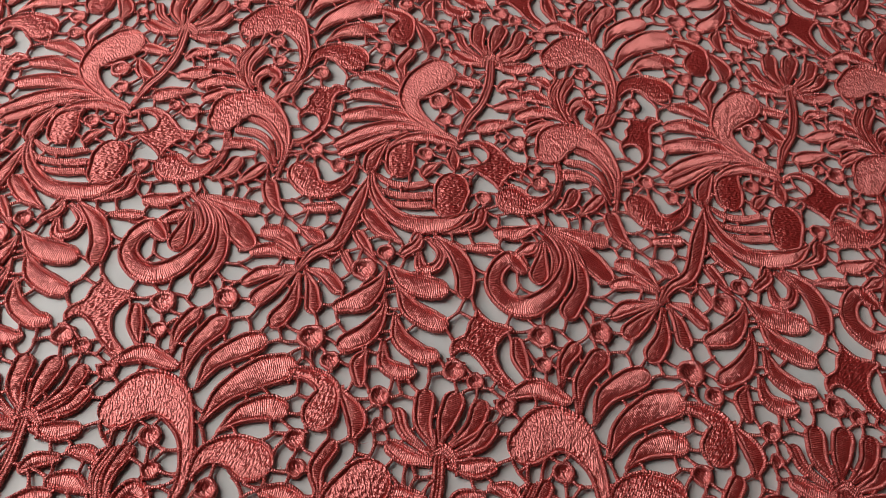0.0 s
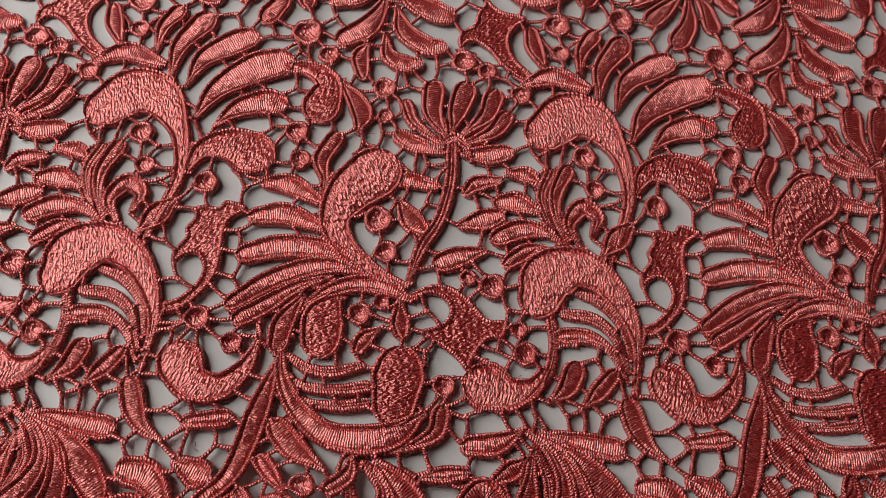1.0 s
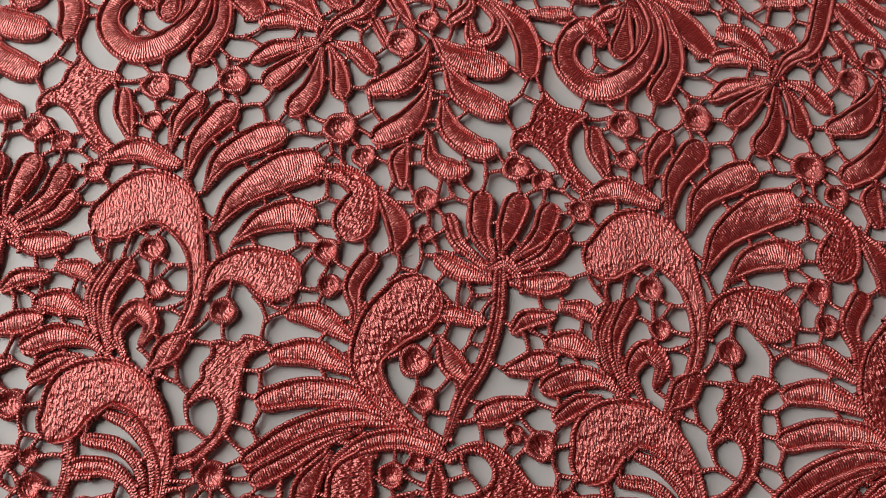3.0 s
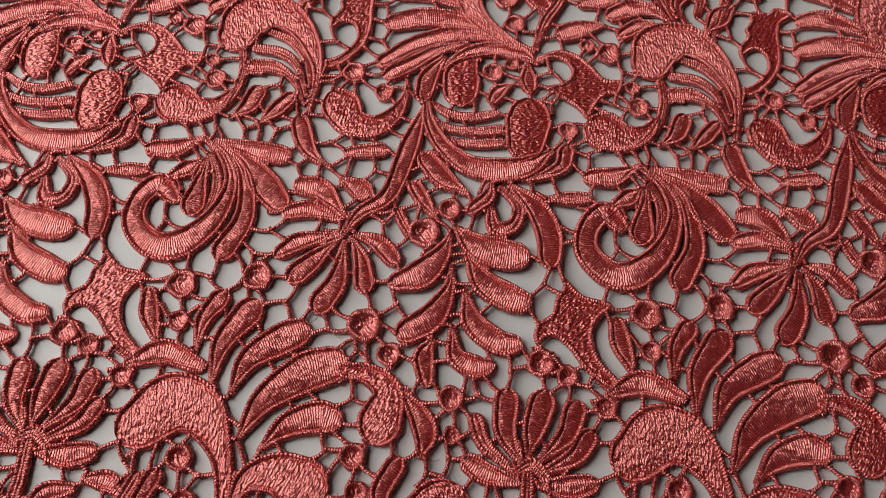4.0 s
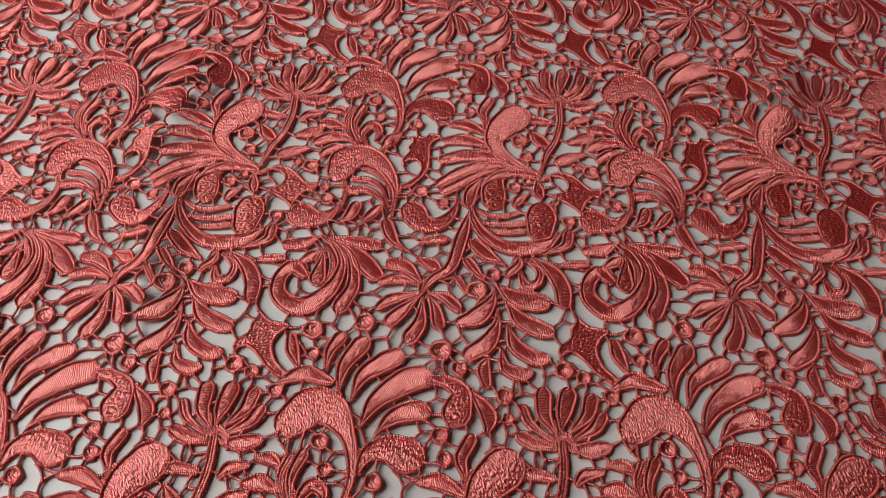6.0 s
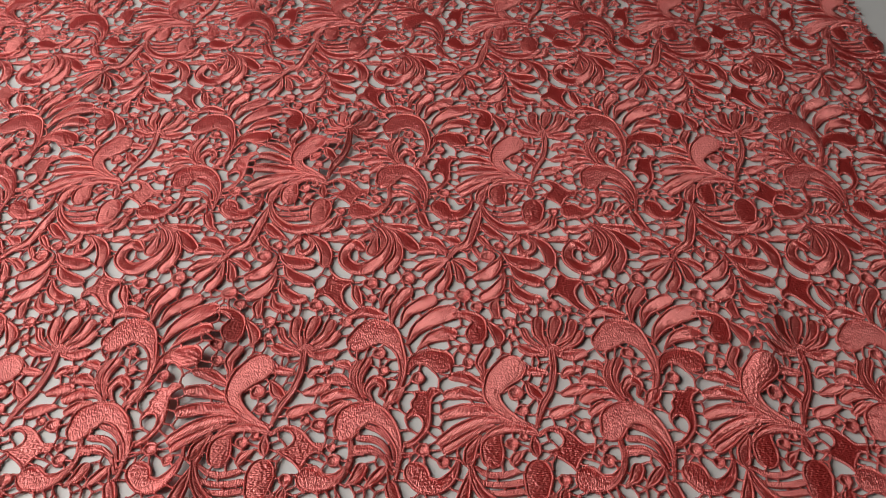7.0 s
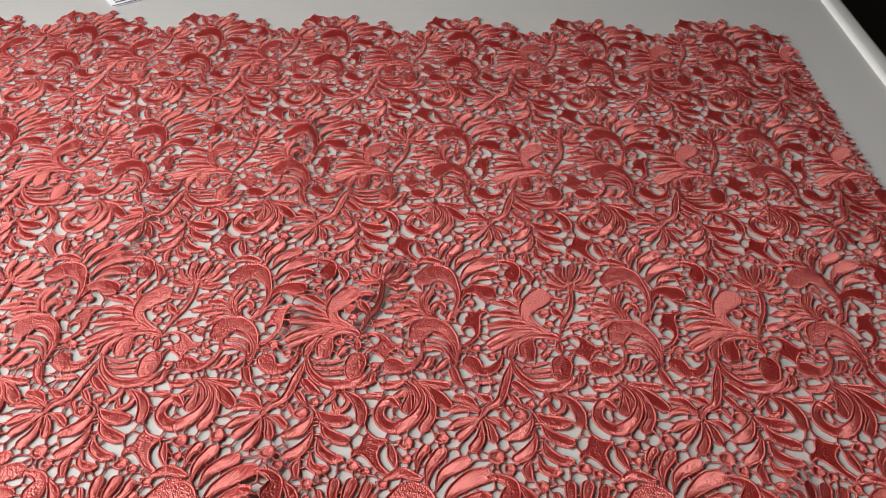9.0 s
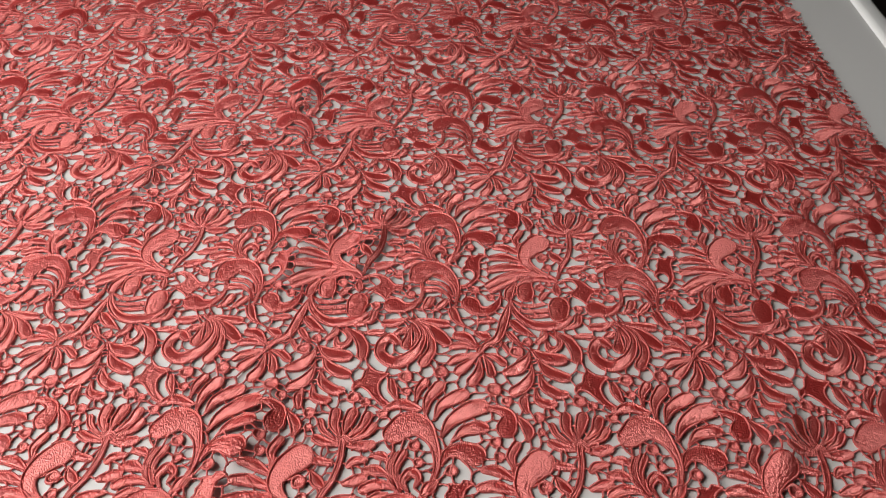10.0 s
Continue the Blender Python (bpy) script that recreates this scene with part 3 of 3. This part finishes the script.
motif(spray, "petal", None, (11.7, 68.8, 5.2), (16.4, 67.9, 5.5), (22.5, 61.5, 1.8))
motif(spray, "petal", None, (9.3, 61.5, 4.2), (14.2, 62.5, 4.5), (21.2, 60.5, 1.8))
motif(spray, "petal", None, (8.4, 51.0, 3.8), (12.5, 53.9, 4.8), (21.4, 56.3, 1.8))
motif(spray, "petal", None, (12.9, 45.8, 5.8), (16.6, 49.6, 4.7), (22.2, 55.5, 1.2))
motif(spray, "petal", None, (19.6, 39.2, 6.3), (22.5, 44.8, 5.0), (23.3, 54.5, 1.5))
motif(spray, "petal", None, (29.1, 44.6, 5.0), (27.7, 50.7, 3.8), (24.9, 55.9, 1.2))
motif(spray, "petal", None, (35.1, 51.4, 4.4), (31.5, 54.9, 4.2), (25.9, 56.8, 1.5))
motif(spray, "stem", None, (23.0, 57.0, 2.1), (26.4, 62.4, 3.6), (33.1, 68.0, 4.6), (36.9, 80.9, 5.1), (39.2, 89.4, 3.2), (41.1, 96.1, 1.0))
motif(spray, "leaf", None, (21.6, 70.9, 2.8), (26.0, 68.7, 5.8))
dot(spray, 48.5, 65.1, 2.7)
motif(spray, "leaf", None, (37.4, 45.4, 5.0), (42.8, 47.8, 7.3), (47.3, 53.3, 4.5), (49.1, 59.0, 1.2))
motif(spray, "leaf", None, (40.6, 33.4, 6.2), (45.8, 37.1, 6.6), (49.4, 44.3, 3.5), (49.8, 50.5, 0.9))
motif(spray, "leaf", None, (46.3, 31.6, 1.7), (44.6, 27.5, 4.8), (45.4, 22.5, 3.9))
motif(spray, "leaf", None, (50.0, 60.4, 1.5), (55.6, 55.7, 6.6), (62.2, 54.0, 7.8), (65.0, 53.8, 6.9))
motif(spray, "leaf", None, (52.9, 53.9, 1.2), (57.7, 46.6, 5.9), (63.8, 43.2, 6.7), (66.3, 42.4, 5.8))
motif(spray, "leaf", None, (53.3, 44.2, 1.5), (55.6, 36.6, 5.2), (61.6, 32.1, 5.7), (64.8, 31.8, 4.8))
motif(spray, "leaf", None, (50.8, 34.9, 1.7), (52.0, 28.2, 4.2), (57.0, 25.7, 5.3), (59.0, 25.9, 4.2))
motif(spray, "leaf", None, (63.7, 72.2, 2.2), (70.1, 66.7, 5.5), (73.3, 59.8, 6.3), (73.5, 54.3, 5.7))
motif(spray, "leaf", None, (42.1, 78.0, 5.3), (46.4, 73.4, 5.3), (52.5, 69.6, 1.5))
motif(spray, "leaf", None, (39.5, 70.4, 4.0), (42.2, 66.4, 3.7), (45.4, 62.2, 1.2))
dot(spray, 42.6, 58.4, 3.8)
motif(spray, "leaf", None, (35.8, 63.2, 3.0), (38.6, 58.3, 2.7))
motif(spray, "stem", None, (54.3, 65.7, 3.7), (57.9, 69.3, 3.7), (58.3, 73.3, 1.6))
motif(spray, "stem", None, (58.5, 66.4, 2.1), (59.9, 60.9, 3.9), (64.2, 61.6, 3.6), (65.5, 66.8, 3.1), (61.1, 71.6, 1.9))
motif(spray, "leaf", None, (72.9, 69.5, 1.9), (78.0, 70.0, 3.7), (82.4, 70.4, 3.1))
motif(spray, "stem", None, (90.5, 63.9, 4.3), (86.8, 66.8, 5.8), (82.9, 62.3, 5.5), (82.8, 56.0, 6.0), (87.9, 51.0, 6.8), (94.2, 51.1, 7.4), (101.4, 57.8, 5.7), (104.6, 67.7, 3.7), (101.7, 75.6, 2.8), (96.2, 80.1, 1.6))
motif(spray, "stem", None, (97.1, 55.5, 1.5), (100.3, 61.6, 2.4), (101.1, 69.0, 2.5), (98.1, 76.6, 1.6))
motif(spray, "leaf", None, (96.2, 62.3, 6.4), (97.0, 68.6, 3.7), (97.8, 75.6, 1.6))
motif(spray, "leaf", None, (90.4, 69.6, 3.4), (93.3, 71.5, 4.7), (95.8, 73.7, 1.6))
motif(spray, "leaf", None, (105.6, 50.8, 6.2), (109.3, 59.3, 5.1), (107.9, 69.6, 3.7), (103.1, 77.1, 1.6))
motif(spray, "leaf", None, (116.5, 64.6, 6.4), (112.3, 69.3, 7.4), (108.0, 74.6, 3.8), (99.9, 79.1, 1.3))
motif(spray, "leaf", None, (115.7, 76.9, 5.3), (108.8, 78.0, 4.7), (98.4, 80.0, 1.6))
motif(spray, "leaf", None, (84.1, 76.4, 4.7), (89.6, 76.9, 5.0), (95.2, 80.0, 1.9))


def bars_of(design):
    """Thin bars that hold neighbouring figures together, over the repeat's borders too."""
    ax, bx, by = A_X * 1000, B_X * 1000, B_Y * 1000
    items = []
    for di in (0, -1, 1):
        for dj in (0, -1, 1):
            sh = np.array([di * ax + dj * bx, dj * by])
            for k, (nm, fine, low) in enumerate(design):
                items.append((k, di, dj, fine["out"][::2] + sh, fine["spine"] + np.array([*sh, 0])))
    cen = np.array([it[3].mean(0) for it in items])
    rad = np.array([np.hypot(*(it[3] - c).T).max() for it, c in zip(items, cen)])
    bars, n0 = [], len(design)
    for a in range(n0):
        pa = items[a][3]
        near = np.where(np.hypot(*(cen - cen[a]).T) < rad + rad[a] + 8)[0]
        block = [(b, items[b][4]) for b in near]
        for b in near:
            if b <= a and b < n0 or b == a:
                continue
            k, di, dj = items[b][:3]
            if b >= n0 and (dj < 0 or (dj == 0 and di < 0)):
                continue
            pb = items[b][3]
            dd = np.hypot(pa[:, None, 0] - pb[None, :, 0], pa[:, None, 1] - pb[None, :, 1])
            first = None
            for _ in range(2):
                i, j = np.unravel_index(np.argmin(dd), dd.shape)
                g = dd[i, j]
                if g > 5.0 or (first is not None and g > 3.8):
                    break
                p, q = pa[i], pb[j]
                if first is None:
                    first = p
                clear = True
                for t in (0.25, 0.5, 0.75):
                    o = p + (q - p) * t
                    for bb, sp in block:
                        if bb in (a, b):
                            continue
                        if (((sp[:, 0] - o[0]) ** 2 + (sp[:, 1] - o[1]) ** 2) < (sp[:, 2] / 2 + 0.3) ** 2).any():
                            clear = False
                            break
                    if not clear:
                        break
                mid = (p + q) / 2
                if clear and g > 0.2 and all(np.hypot(*(mid - m2)) > 2.0 for m2, _, _, _ in bars):
                    bars.append((mid, p, q, (a, k, di, dj)))
                far = np.hypot(pa[:, 0] - p[0], pa[:, 1] - p[1]) < 4.2
                dd = dd.copy()
                dd[far] = 99
                if dd.min() > 6:
                    break
    # knots with three or four bars where an opening is wide
    pts = np.vstack([np.vstack([it[3], it[4][:, :2]]) for it in items])
    ymin = min(it[3][:, 1].min() for it in items[:n0])
    spn = np.vstack([it[4] for it in items])
    grid, dist = [], []
    for gy in np.arange(ymin, ymin + by, 1.2):
        row = np.stack([np.arange(0, ax, 1.2), np.full(len(np.arange(0, ax, 1.2)), gy)], 1)
        pr = pts[(np.abs(pts[:, 1] - gy) < 7) & (pts[:, 0] > -8) & (pts[:, 0] < ax + 8)]
        sr = spn[(np.abs(spn[:, 1] - gy) < 8) & (spn[:, 0] > -9) & (spn[:, 0] < ax + 9)]
        dr = np.hypot(row[:, None, 0] - pr[None, :, 0], row[:, None, 1] - pr[None, :, 1]).min(1)
        ins = (np.hypot(row[:, None, 0] - sr[None, :, 0], row[:, None, 1] - sr[None, :, 1]) < sr[None, :, 2] / 2).any(1)
        dr[ins] = 0
        grid.append(row)
        dist.append(dr)
    grid, dist = np.vstack(grid), np.concatenate(dist)
    hubs = []
    for a in np.argsort(-dist):
        if dist[a] < 2.5:
            break
        if all(np.hypot(*(grid[a] - h)) > 6.0 for h in hubs):
            hubs.append(grid[a])
    knots = []
    for h in hubs:
        close = pts[(np.abs(pts[:, 0] - h[0]) < 8) & (np.abs(pts[:, 1] - h[1]) < 8)]
        rel = close - h
        dd = np.hypot(*rel.T)
        ang = np.arctan2(rel[:, 1], rel[:, 0])
        first = ang[np.argmin(dd)]
        found = 0
        for sct in range(3):
            off = (ang - first - sct * 2 * math.pi / 3 + math.pi) % (2 * math.pi) - math.pi
            ok = np.where((np.abs(off) < 0.75) & (dd < 7.5))[0]
            if len(ok):
                q = close[ok[np.argmin(dd[ok])]]
                bars.append(((h + q) / 2, h, q, (0, 0, 0, 0 if h[1] < ymin + by * 0.62 else 1)))
                found += 1
        if found:
            knots.append(h)
    return bars


design = body + spray
BARS = bars_of(design)
N_BODY = len(body)
NET = [(c, tube(p, q, True), tube(p, q, False)) for mid, p, q, c in BARS]


# ---- how the cloth lies: slight waves, a crease or two, a turned-up front ----
def ridge(x, y, x0, y0, x1, y1, h, w):
    """The height of a soft crease along a line."""
    dx, dy = x1 - x0, y1 - y0
    ln2 = dx * dx + dy * dy
    t = np.clip(((x - x0) * dx + (y - y0) * dy) / ln2, 0, 1)
    d2 = (x - x0 - t * dx) ** 2 + (y - y0 - t * dy) ** 2
    fade = np.sin(np.pi * np.clip(t * 0.9 + 0.05, 0, 1)) ** 0.7
    return h * fade * np.exp(-d2 / (2 * w * w))


def lie(v):
    """Lays flat cloth points (metres) on the table."""
    x, y = v[:, 0].copy(), v[:, 1].copy()
    z = v[:, 2] + 0.0002
    x = x - 0.017 * (x - 0.10) * np.clip((y - 0.20) / 0.25, 0, 1)
    y = y + 0.010 * np.clip((y - 0.6) / 0.25, 0, 1) * np.clip((0.15 - x) / 0.4, 0, 1)
    z += 0.0004 * (1 + np.sin(x * 31 + 1.3 * np.sin(y * 17)) * np.cos(y * 26 + 0.7))
    # creases that the cloth kept from its folding
    z += ridge(x, y, -0.050, 0.300, -0.030, 0.372, 0.0038, 0.0055)
    z += ridge(x, y, -0.037, 0.225, -0.036, 0.300, 0.0035, 0.0055)
    z += ridge(x, y, -0.038, 0.435, -0.028, 0.492, 0.0036, 0.0060)
    z += ridge(x, y, -0.004, 0.446, 0.020, 0.505, 0.0040, 0.0050)
    z += ridge(x, y, 0.203, 0.322, 0.219, 0.366, 0.0040, 0.0050)
    z += ridge(x, y, -0.150, 0.48, -0.135, 0.60, 0.0030, 0.0060)
    z += ridge(x, y, -0.06, 0.60, -0.045, 0.68, 0.0030, 0.0060)
    # the front edge bunches up off the table
    rise = np.clip((-0.030 - y) / 0.030, 0, 1)
    rise = rise * rise * (3 - 2 * rise)
    side = np.clip((0.125 - x) / 0.06, 0, 1)
    z += 0.0055 * rise * side * (1 + 0.35 * np.sin(x * 95 + 0.6) + 0.2 * np.sin(x * 210))
    y += 0.004 * rise * side * np.sin(x * 120)
    return np.stack([x, y, z], 1)


RIGHT, LEFT = 0.346, -0.50


def place(g, i, j):
    v = g["v"] * 0.001
    v = v + np.array([ORG_X + i * A_X + j * B_X, ORG_Y + j * B_Y, 0])
    return v


def cloth_mesh(name, pieces, trim=True):
    """One mesh from (vertices, geometry) pieces, trimmed at the straight cut sides."""
    vs, fs, uvs, ks, base = [], [], [], [], 0
    for v, g in pieces:
        f = g["f"]
        cx = v[f].mean(1)
        edge = RIGHT + 0.0016 * np.sin(cx[:, 1] * 900) + 0.0012 * np.sin(cx[:, 1] * 2300)
        keep = (cx[:, 0] < edge) & (cx[:, 0] > LEFT) & (cx[:, 1] > FRONT)
        if not trim:
            keep[:] = True
        if not keep.any():
            continue
        vs.append(lie(v))
        fs.append(f[keep] + base)
        uvs.append(g["uv"][keep])
        ks.append(g["kind"][keep])
        base += len(v)
    if not vs:
        return None
    vs, fs, uvs, ks = np.vstack(vs), np.vstack(fs), np.concatenate(uvs), np.concatenate(ks)
    used = np.unique(fs)
    remap = np.zeros(len(vs), int)
    remap[used] = np.arange(len(used))
    vs, fs = vs[used], remap[fs]
    me = bpy.data.meshes.new(name)
    me.vertices.add(len(vs))
    me.vertices.foreach_set("co", vs.astype(np.float32).ravel())
    me.loops.add(fs.size)
    me.loops.foreach_set("vertex_index", fs.astype(np.int32).ravel())
    me.polygons.add(len(fs))
    me.polygons.foreach_set("loop_start", np.arange(0, fs.size, 4, dtype=np.int32))
    me.update(calc_edges=True)
    me.polygons.foreach_set("use_smooth", np.ones(len(fs), bool))
    lay = me.uv_layers.new(name="stitch")
    lay.data.foreach_set("uv", uvs.astype(np.float32).ravel())
    at = me.attributes.new("fill", "FLOAT", "FACE")
    at.data.foreach_set("value", ks.astype(np.float32))
    return me


FRONT = -0.115
lace = tagged(new("lace_cloth"), "salmon-red guipure lace cloth with corded paisleys and sprays", "lace fabric")
SINGLE = {(0, 0), (1, 0), (0, 1), (-1, 1)}            # repeats whose figures are parts of their own
FINE = {(i, j) for i in (-1, 0, 1) for j in (-1, 0, 1, 2, 3)} | {(-2, 1), (-2, 2), (-2, 3), (2, 1), (2, 2)}
TOP = 5
for j in range(-1, TOP + 1):
    for i in range(-5, 4):
        fine = (i, j) in FINE
        pieces = []
        for k, (nm, hi, low) in enumerate(design):
            if j == TOP and k >= N_BODY:
                continue
            g = hi if fine else low
            pieces.append((nm, place(g, i, j), g))
        net = []
        for (a, b, di, dj), hi, low in NET:
            if j == TOP and (a >= N_BODY or b >= N_BODY or dj > 0):
                continue
            g = hi if fine else low
            net.append((place(g, i, j), g))
        if (i, j) in SINGLE:
            for nm, v, g in pieces:
                me = cloth_mesh(nm, [(v, g)])
                if me:
                    link_mesh(nm, me, THREAD, lace)
            me = cloth_mesh("bar_net", net)
            if me:
                tagged(link_mesh("bar_net", me, THREAD, lace), kind="stuff")
        else:
            me = cloth_mesh("lace_repeat", [(v, g) for nm, v, g in pieces] + net)
            if me:
                tagged(link_mesh("lace_repeat", me, THREAD, lace), kind="stuff")


# ---- loose yarn: frayed ends along the cut side, small loops and fluff on the figures ----
def yarn(path, r=0.11):
    """A single thread along a line of (x, y, z) in metres, r in millimetres."""
    p = np.array(path)
    tg = np.gradient(p, axis=0)
    tg /= np.maximum(np.linalg.norm(tg, axis=1), 1e-9)[:, None]
    sd = np.stack([-tg[:, 1], tg[:, 0], np.zeros(len(p))], 1)
    sd /= np.maximum(np.linalg.norm(sd, axis=1), 1e-9)[:, None]
    up = np.array([0, 0, 1.0])
    ver = np.stack([p + r * 0.001 * (sd * math.cos(g) + up * math.sin(g)) for g in (0.5, 2.6, 4.7)], 1).reshape(-1, 3)
    fs = [(i * 3 + k, i * 3 + (k + 1) % 3, i * 3 + 3 + (k + 1) % 3, i * 3 + 3 + k) for i in range(len(p) - 1) for k in range(3)]
    uv = [[(k * 0.0002, i * 0.001) for i, k in ((0, 0), (0, 1), (1, 1), (1, 0))]] * len(fs)
    return ver, dict(f=np.array(fs), uv=np.array(uv), kind=np.zeros(len(fs)))


rng = random.Random(11)
fray, loops = [], []
for n in range(260):
    y = rng.uniform(0.25, 0.765)
    ln, a, c = rng.uniform(0.002, 0.0065), rng.uniform(-0.9, 0.9), rng.uniform(-0.5, 0.5)
    fray.append(yarn([(RIGHT - 0.002 + ln * t * math.cos(a + c * t), y + ln * t * math.sin(a + c * t), 0.0005 + 0.0006 * math.sin(2.5 * t)) for t in (0, 0.35, 0.7, 1)]))
for n in range(170):
    x, y = rng.uniform(-0.10, 0.30), rng.uniform(-0.06, 0.34)
    r, a, turn = rng.uniform(0.0005, 0.0015), rng.uniform(0, 6.3), rng.uniform(2.5, 5.5)
    loops.append(yarn([(x + r * math.cos(a + turn * t) + 0.002 * t, y + r * math.sin(a + turn * t), 0.0011 + 0.0006 * math.sin(3.1 * t)) for t in np.linspace(0, 1, 9)], 0.07))
tagged(link_mesh("frayed_ends", cloth_mesh("frayed_ends", fray, False), THREAD, lace, "short frayed red thread ends"), kind="stuff")
tagged(link_mesh("loose_loops", cloth_mesh("loose_loops", loops, False), THREAD, lace, "tiny loose red thread loops"), kind="stuff")

# ---- the paper tag beside the cloth ----
TAG_X, TAG_Y, TAG_A = -0.2560, 0.8480, radians(36)
tag = tagged(new("paper_tag"), "white printed paper tag lying flat on the table", "label")
tag.matrix_world = Matrix.Translation((TAG_X, TAG_Y, 0.0006)) @ Matrix.Rotation(TAG_A, 4, "Z")
part("card", box_bm(0.0, 0.062, 0.0, 0.045, 0.0, 0.0007, 0.0002, 1), PAPER, tag, "white paper card")
part("edge_line", box_bm(0.0002, 0.0618, 0.0004, 0.0018, 0.0005, 0.0010), INK, tag, "blue printed edge line")
for r in range(7):
    for c in range(2):
        w = 0.019 + 0.006 * math.sin(r * 2.3 + c)
        part("print_bar", box_bm(0.005 + c * 0.028, 0.005 + c * 0.028 + w, 0.006 + r * 0.0052, 0.0081 + r * 0.0052, 0.0005, 0.0010), INK if r % 3 else DARK, tag, "dark printed line")
